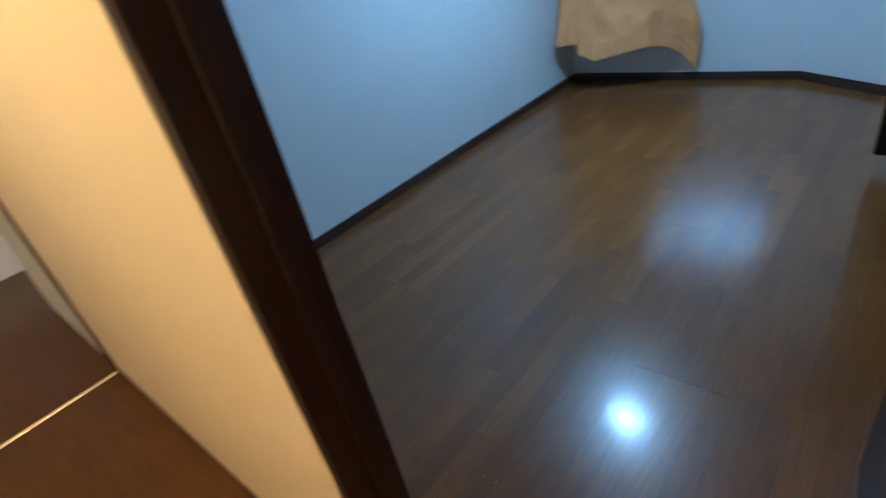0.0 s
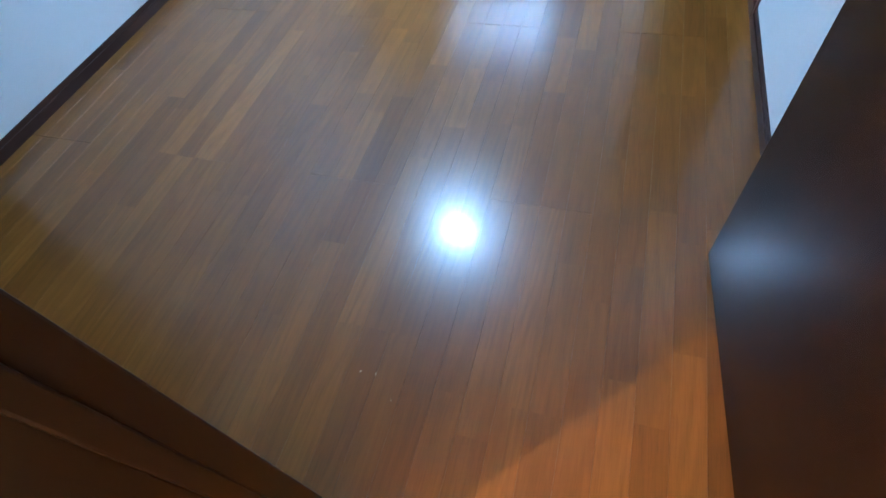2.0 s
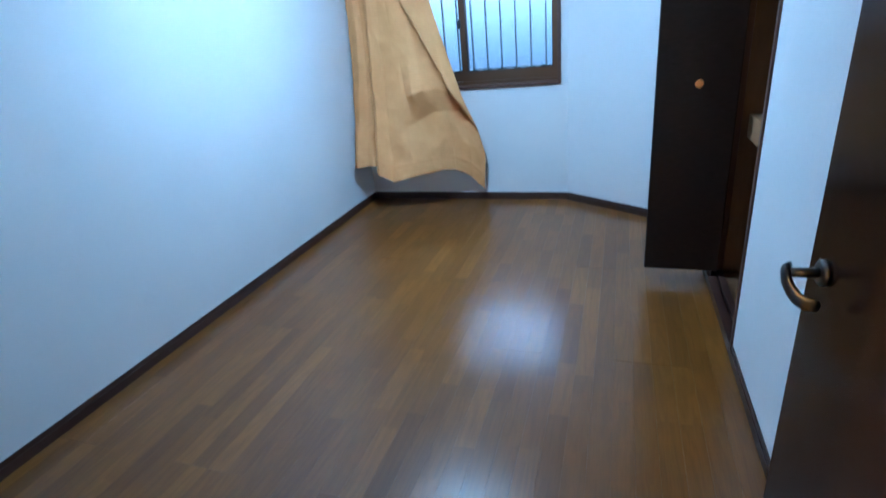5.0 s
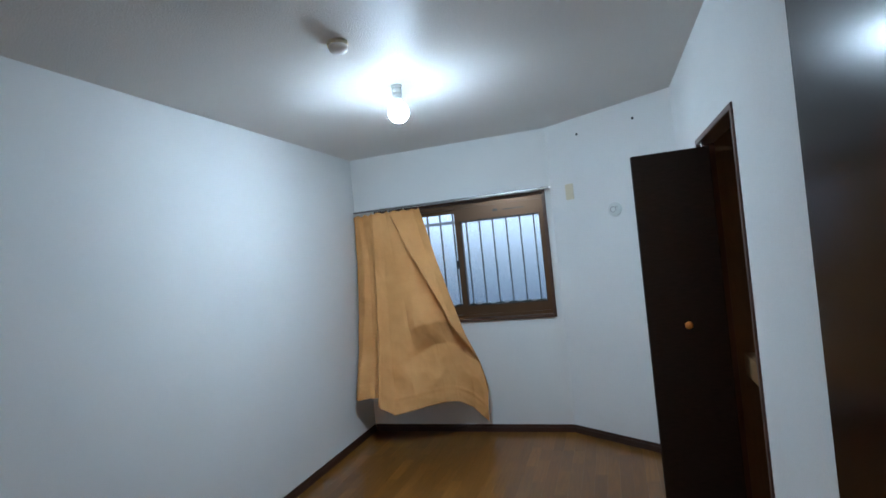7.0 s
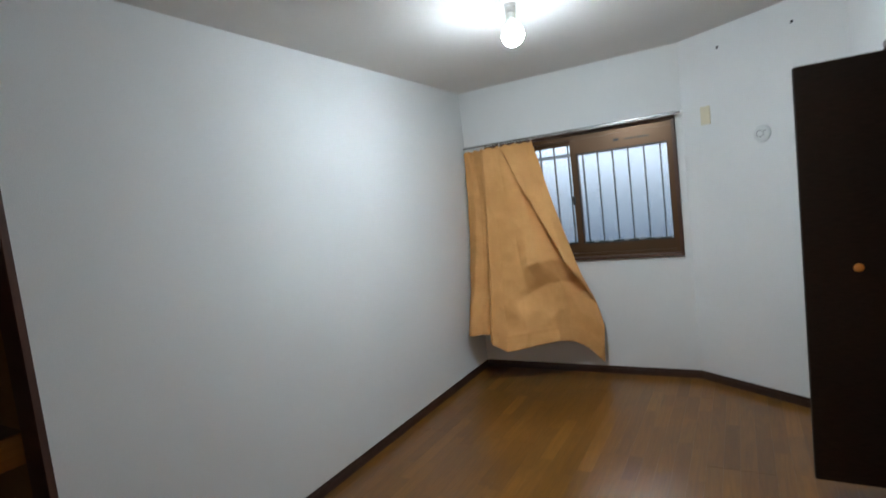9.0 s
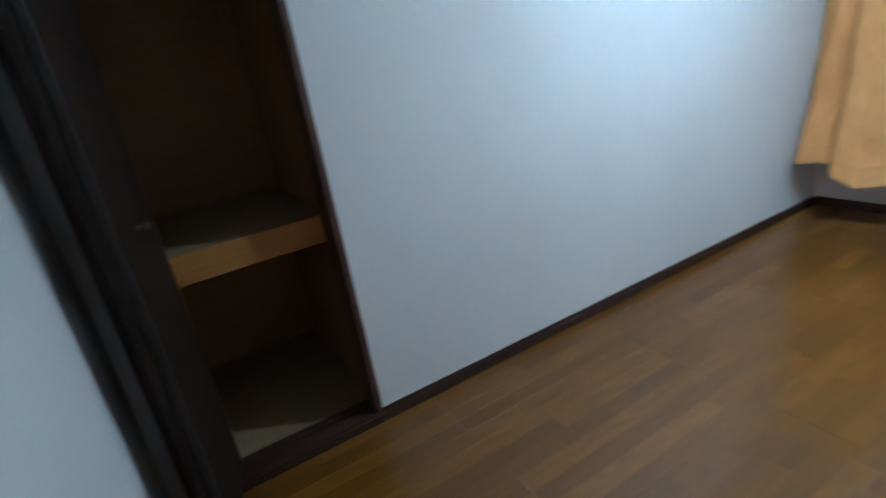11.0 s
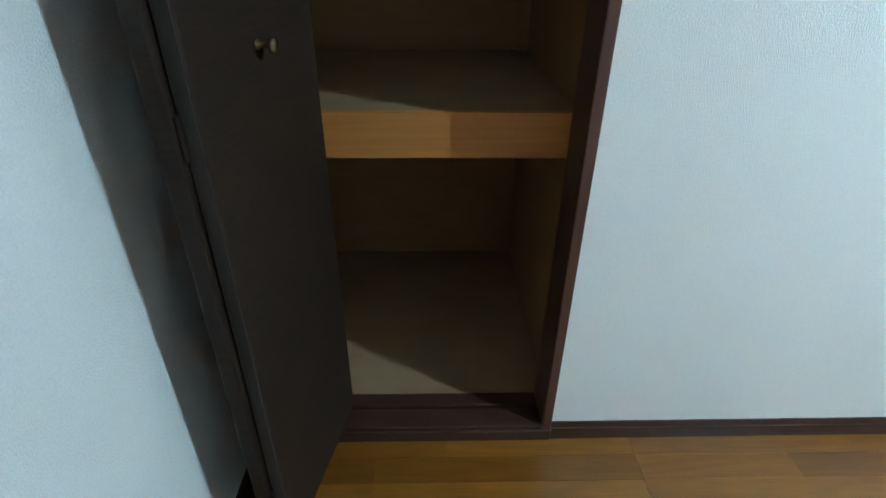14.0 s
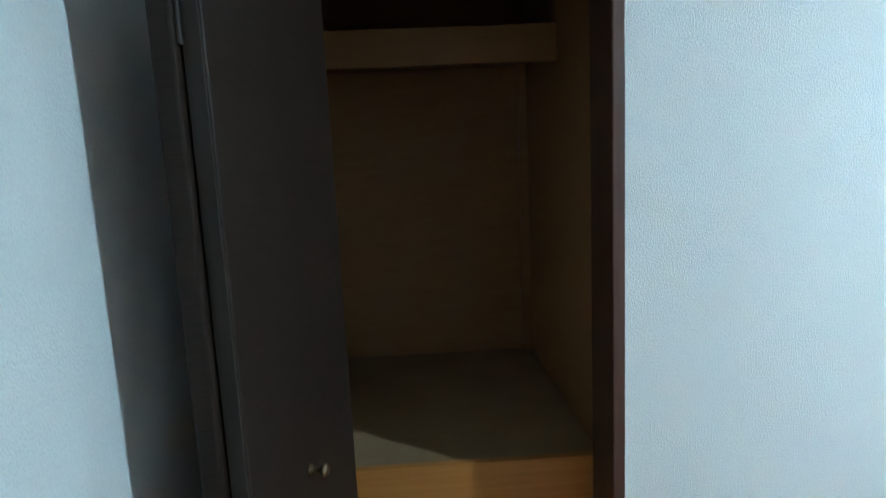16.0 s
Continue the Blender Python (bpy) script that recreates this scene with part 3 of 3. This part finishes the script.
# ---- curtain and rail ----
def curtain():
    rail = thing("curtain_rail", (0, 0, 0), "slim steel curtain rail above the window", "curtain rail")
    part("rail", rounded((0.035, D - 0.098, 1.912), (1.715, D - 0.080, 1.928), 0.003), STEEL, rail)
    for x in (0.30, 0.92, 1.66):
        part("bracket", boxes(((x - 0.008, D - 0.092, 1.928), (x + 0.008, D, 1.932)), ((x - 0.012, D - 0.004, 1.905), (x + 0.012, D, 1.940))), STEEL, rail)
    part("end_cap", rounded((1.715, D - 0.100, 1.910), (1.728, D - 0.078, 1.930), 0.003), WHITE, rail, "small white end cap")
    ob = thing("curtain", (0, 0, 0), "creased tan cloth curtain bunched aside and billowing out at its hem", "curtain")
    for x in (0.06, 0.21, 0.36, 0.50, 0.63):
        hb = bmesh.new()
        tube(hb, (x, D - 0.089, 1.886), (x, D - 0.089, 1.914), 0.003, n=8)
        part("hook", hb, WHITE, ob, "small white curtain hook")
    NU, NV = 150, 150
    # hem: share along the cloth, x, y, z
    hem = [(0.0, 0.032, 4.17, 0.385), (0.16, 0.215, 4.15, 0.390), (0.20, 0.255, 4.20, 0.380), (0.27, 0.300, 4.16, 0.335), (0.37, 0.380, 4.20, 0.262),
           (0.50, 0.552, 4.22, 0.300), (0.68, 0.776, 4.31, 0.332), (0.78, 0.848, 4.41, 0.302), (0.89, 0.952, 4.48, 0.232), (1.0, 1.055, 4.52, 0.113)]
    edge = [(0.0, 0.0), (0.25, 0.27), (0.52, 0.643), (0.71, 0.93), (0.84, 1.05), (1.0, 1.0)]

    def slant(v):
        for p, q in zip(edge, edge[1:]):
            if v <= q[0]:
                return p[1] + (q[1] - p[1]) * (v - p[0]) / (q[0] - p[0])
        return 1.0

    def along(u):
        for p, q in zip(hem, hem[1:]):
            if u <= q[0]:
                k = (u - p[0]) / (q[0] - p[0])
                k = k * k * (3 - 2 * k) * 0.5 + k * 0.5
                return [a + (b - a) * k for a, b in zip(p[1:], q[1:])]
        return list(hem[-1][1:])
    bm = bmesh.new()
    grid = []
    for j in range(NV + 1):
        v = j / NV
        row = []
        for i in range(NU + 1):
            u = i / NU
            hx, hy, hz = along(u)
            tx, ty, tz = 0.018 + 0.622 * u, D - 0.092, 1.898 - 0.012 * math.cos(2 * math.pi * u * 4.2) ** 2
            # the right edge hangs slanting, with most of its run in the upper half
            sx = v + (slant(v) - v) * u * u
            x = tx + (hx - tx) * sx
            y = ty + (hy - ty) * (0.25 * v + 0.75 * v * v)
            z = tz + (hz - tz) * v
            def ridge(c, w, h):
                return h * max(0.0, 1 - abs(u - c) / w)
            # pleats at the head, fading out downwards
            pl = (abs(math.cos(math.pi * (u * 2.6 + 0.18))) - 0.5) * 0.036 * max(0.0, 1 - 2.2 * v)
            # the left flap lies behind the middle, with a sharp pleat between them
            c0 = 0.215 + 0.095 * (1 - v) ** 2
            step = max(0.0, min(1, (c0 - u) / 0.014))
            pl -= 0.085 * (0.45 + 0.55 * v) * step
            pl += ridge(c0 + 0.030, 0.11, 0.060) * (0.45 + 0.55 * v) * (1 - step)
            # the left flap has a fold of its own
            pl += ridge(0.075 + 0.02 * math.sin(5 * v), 0.060, 0.060) * (0.25 + 0.75 * v)
            # broad soft roll down the middle panel
            pl += 0.022 * math.sin(math.pi * max(0.0, min(1, (u - 0.30) / 0.45))) * (1 - 0.4 * v)
            # the right flap folds over the middle along a slanting line
            c1 = 0.57 + 0.57 * v
            live = min(1, v * 7) * max(0.0, min(1, (0.74 - v) * 7))
            if u > c1:
                pl += live * ((0.035 + 0.11 * v) * min(1, (u - c1) / 0.022) - 0.15 * (u - c1))
            else:
                w = max(0.0, 1 - (c1 - u) / (0.10 + 0.25 * v))
                pl -= live * (0.025 + 0.11 * v) * w * w
            # a hollow under a pinched crease, and smaller creases round it
            for u0, u1, v0, rise, drop, h, tilt in ((0.54, 0.99, 0.590, 0.24, 0.115, 0.100, -0.14), (0.46, 0.74, 0.735, 0.04, 0.09, -0.018, -0.30), (0.30, 0.56, 0.36, 0.16, 0.10, 0.014, 0.5),
                                                    (0.62, 0.78, 0.855, 0.03, 0.03, 0.014, -0.45), (0.02, 0.19, 0.80, 0.08, 0.05, 0.022, -0.8), (0.03, 0.18, 0.47, 0.08, 0.04, 0.014, 0.3),
                                                    (0.26, 0.48, 0.80, 0.12, 0.08, 0.014, 0.25)):
                q = v - v0 - tilt * (u - (u0 + u1) / 2)
                edge_in = max(0.0, min(1, min(u - u0, u1 - u) / 0.07))
                if -rise < q <= 0:
                    pl += edge_in * h * (1 + q / rise) ** 1.5
                elif 0 < q < drop:
                    pl += edge_in * h * (1 - q / drop)
            # straight-sided crumples left from folding
            pl += (noise.voronoi(Vector((u * 4.3 + 1.7, v * 4.6 + 0.4, 0.3)))[0][0] - 0.4) * 0.058 * (0.25 + 0.75 * v)
            pl += (noise.voronoi(Vector((u * 9.0 + 5.2, v * 9.5, 2.3)))[0][0] - 0.4) * 0.024 * (0.3 + 0.7 * v)
            # turned hem
            pl += 0.006 * max(0.0, 1 - abs(v - 0.93) / 0.010) - 0.10 * max(0.0, v - 0.93)
            y -= pl
            x += 0.15 * pl * math.sin(9 * u)
            x = max(0.010, x)
            y = min(D - 0.010, y)
            row.append(bm.verts.new((x, y, z)))
        grid.append(row)
    for j in range(NV):
        for i in range(NU):
            bm.faces.new((grid[j][i], grid[j + 1][i], grid[j + 1][i + 1], grid[j][i + 1]))
    cloth = part("cloth", bm, CURTAIN, ob, "", True)
    so = cloth.modifiers.new("thick", "SOLIDIFY")
    so.thickness = 0.0016
    return ob


curtain()


# ---- ceiling light and detector ----
bl = thing("ceiling_bulb", (BULB[0], BULB[1], H), "bare lit cool-white bulb in a white ceiling socket", "lamp")
part("ceiling_plate", lathe([(0.030, 0.0), (0.030, -0.008), (0.027, -0.012), (0.018, -0.014)], 40), WHITE, bl, "", True)
part("socket", lathe([(0.026, -0.012), (0.026, -0.036), (0.0235, -0.038), (0.0235, -0.041), (0.0255, -0.043), (0.0255, -0.056), (0.022, -0.058), (0.022, -0.062), (0.0235, -0.064), (0.0235, -0.078), (0.016, -0.082)], 32), WHITE, bl, "white ribbed plastic socket", True)
upper = [(0.055 * math.cos(a), -0.141 + 0.055 * math.sin(a)) for a in [radians(72 - 84 * k / 10) for k in range(11)]]
part("neck", lathe([(0.0150, -0.080), (0.0165, -0.088)] + upper, 32), emitter("bulb glass near its base", BULB_COLOUR, 26.0)[0], bl, "dimmer bulb neck", True)
prof = [(0.055 * math.cos(a), -0.141 - 0.055 * math.sin(a)) for a in [radians(12 + 76 * k / 10) for k in range(11)]]
part("bulb", lathe(prof, 32), GLOWBULB, bl, "glowing round bulb", True)

sd = thing("smoke_detector", (1.130, 2.355, H), "round white smoke detector on the ceiling", "smoke detector")
part("base", lathe([(0.043, 0.0), (0.043, -0.014), (0.041, -0.016)], 40), IVORY, sd, "ivory base ring", True)
part("cover", lathe([(0.041, -0.016), (0.0405, -0.026), (0.037, -0.035), (0.030, -0.042), (0.019, -0.047), (0.006, -0.049)], 40), WHITE, sd, "", True)


# ---- small fittings on the diagonal wall ----
def on_cut(x):
    k = (x - CX) / (W - CX)
    return Vector((x, D + (CY - D) * k, 0))


turn_cut = math.degrees(math.atan2(cut.y, cut.x))
sw = thing("aircon_outlet", (*on_cut(1.870).xy, 1.864), "small ivory wall outlet plate above head height", "outlet", turn=turn_cut)
part("plate", rounded((-0.035, -0.008, -0.060), (0.035, 0.0, 0.060), 0.003), IVORY, sw)
part("socket_face", rounded((-0.013, -0.011, -0.050), (0.013, -0.0075, 0.005), 0.002), IVORY, sw)
part("screw", tube(bmesh.new(), (0, -0.0095, -0.045), (0, -0.0075, -0.045), 0.003, n=12), STEEL, sw)
vc = thing("vent_cap", (*on_cut(2.178).xy, 1.682), "round white pipe cap with a curled ridge mark", "wall cap", turn=turn_cut)
qv = Matrix.Rotation(math.pi / 2, 4, "X")
part("cap", lathe([(0.052, 0.0), (0.052, 0.007), (0.047, 0.011), (0.010, 0.012)], 40, qv), material("greyed white plastic", (0.60, 0.61, 0.60), 0.45)[0], vc, "", True)
cb = bmesh.new()
tp = [(-0.010 + 0.020 * math.cos(a), 0.020 * math.sin(a)) for a in [radians(40 + 280 * k / 12) for k in range(13)]]
for (ax, az), (bx, bz) in zip(tp, tp[1:]):
    tube(cb, (ax, -0.0125, az), (bx, -0.0125, bz), 0.0028, n=6)
tube(cb, (0.012, -0.0125, -0.012), (0.012, -0.0125, 0.016), 0.0028, n=6)
tube(cb, (0.012, -0.0125, 0.016), (0.028, -0.0125, 0.014), 0.0028, n=6)
part("ridge", cb, material("grey plastic", (0.30, 0.30, 0.30), 0.5)[0], vc, "grey curled ridge")
for x, z in ((1.966, 2.276), (2.347, 2.274)):
    an = thing("wall_anchor", (*on_cut(x).xy, z), "small dark screw anchor in the wall", "anchor", "anchors on the diagonal wall", turn_cut)
    part("plug", lathe([(0.009, 0.0), (0.009, 0.004), (0.006, 0.006)], 16, qv), BLACK, an)

# ---- hall lamp and things beyond the hall ----
hl = bpy.data.lights.new("hall lamp", "POINT")
hl.energy, hl.color, hl.shadow_soft_size = HALL_POWER, (1.0, 0.49, 0.130), 0.010
hlo = new("hall_lamp_light", hl)
hlo.location = (1.326, 0.016, 2.24)
hf = thing("hall_ceiling_lamp", (1.326, 0.016, H), "small round warm hall ceiling lamp", "lamp")
part("base", lathe([(0.06, 0.0), (0.06, -0.02), (0.05, -0.024)], 32), WHITE, hf, "", True)
part("bulb", lathe([(0.013, -0.024), (0.02, -0.05), (0.030, -0.08), (0.030, -0.095), (0.018, -0.115), (0.004, -0.12)], 24), emitter("warm bulb", (1.0, 0.56, 0.22), 20)[0], hf, "warm glowing bulb", True)
setting("trim_floor_strip", rounded((-0.076, HY0, -0.003), (-0.054, E0 - 0.018, 0.002), 0.0015, 1), STRIP, "narrow brass floor joint strip")
setting("wall_side_stub", boxes(((-1.10, 0.455, 0.0), (-0.101, 0.490, H))), WALL, "white wall end beyond the hall opening")

# ---- crumbs on the floor ----
for x, y, r in ((1.616, 0.881, 0.0021), (1.655, 0.883, 0.0019), (1.714, 0.829, 0.0017)):
    cr = thing("crumb", (x, y, 0.0), "tiny white crumb of plaster on the floor", "crumb", "crumbs on the floor", 40 * x)
    cm = bmesh.new()
    bmesh.ops.create_icosphere(cm, subdivisions=1, radius=r, matrix=Matrix.Translation((0, 0, 0.5 * r)) @ Matrix.Diagonal((1.3, 0.8, 0.6, 1)))
    part("grain", cm, IVORY, cr)

# ---- floor strips ----
SW = 0.07575
unit = boxes(((-SW / 2 + 0.0001, 0, -0.006), (SW / 2 - 0.0001, 1, 0)))
long_edges = [e for e in unit.edges if abs(e.verts[0].co.y - e.verts[1].co.y) > 0.5 and e.verts[0].co.z > -0.001 and e.verts[1].co.z > -0.001]
bmesh.ops.bevel(unit, geom=long_edges, offset=0.0005, segments=1, affect="EDGES")
bmesh.ops.recalc_face_normals(unit, faces=unit.faces[:])
plank_mesh = bpy.data.meshes.new("plank")
unit.to_mesh(plank_mesh)
unit.free()
plank_mesh.materials.append(OAK)
rng = random.Random(7)
col = 0
x = 1.807 - 24 * SW
while x < W:
    bcol = (col // 4)
    y = E0
    joint = 1.488 + (0.909 if bcol % 2 else 0.0) - 1.818 * 3
    joints = [joint + 1.818 * k for k in range(8)]
    while y < D - 0.001:
        step = rng.choice((0.33, 0.42, 0.52, 0.62, 0.78))
        nxt = min([j for j in joints if j > y + 0.02] + [D])
        y1 = y + step
        if y1 > nxt - 0.18:
            y1 = nxt
        y1 = min(y1, D)
        p = new("plank", plank_mesh)
        p.matrix_basis = Matrix.Translation((x + SW / 2, y, 0)) @ Matrix.Diagonal((1, y1 - y - (0.0012 if abs(y1 - nxt) < 1e-6 else 0.0), 1, 1))
        p.parent = floor
        y = y1
    x += SW
    col += 1
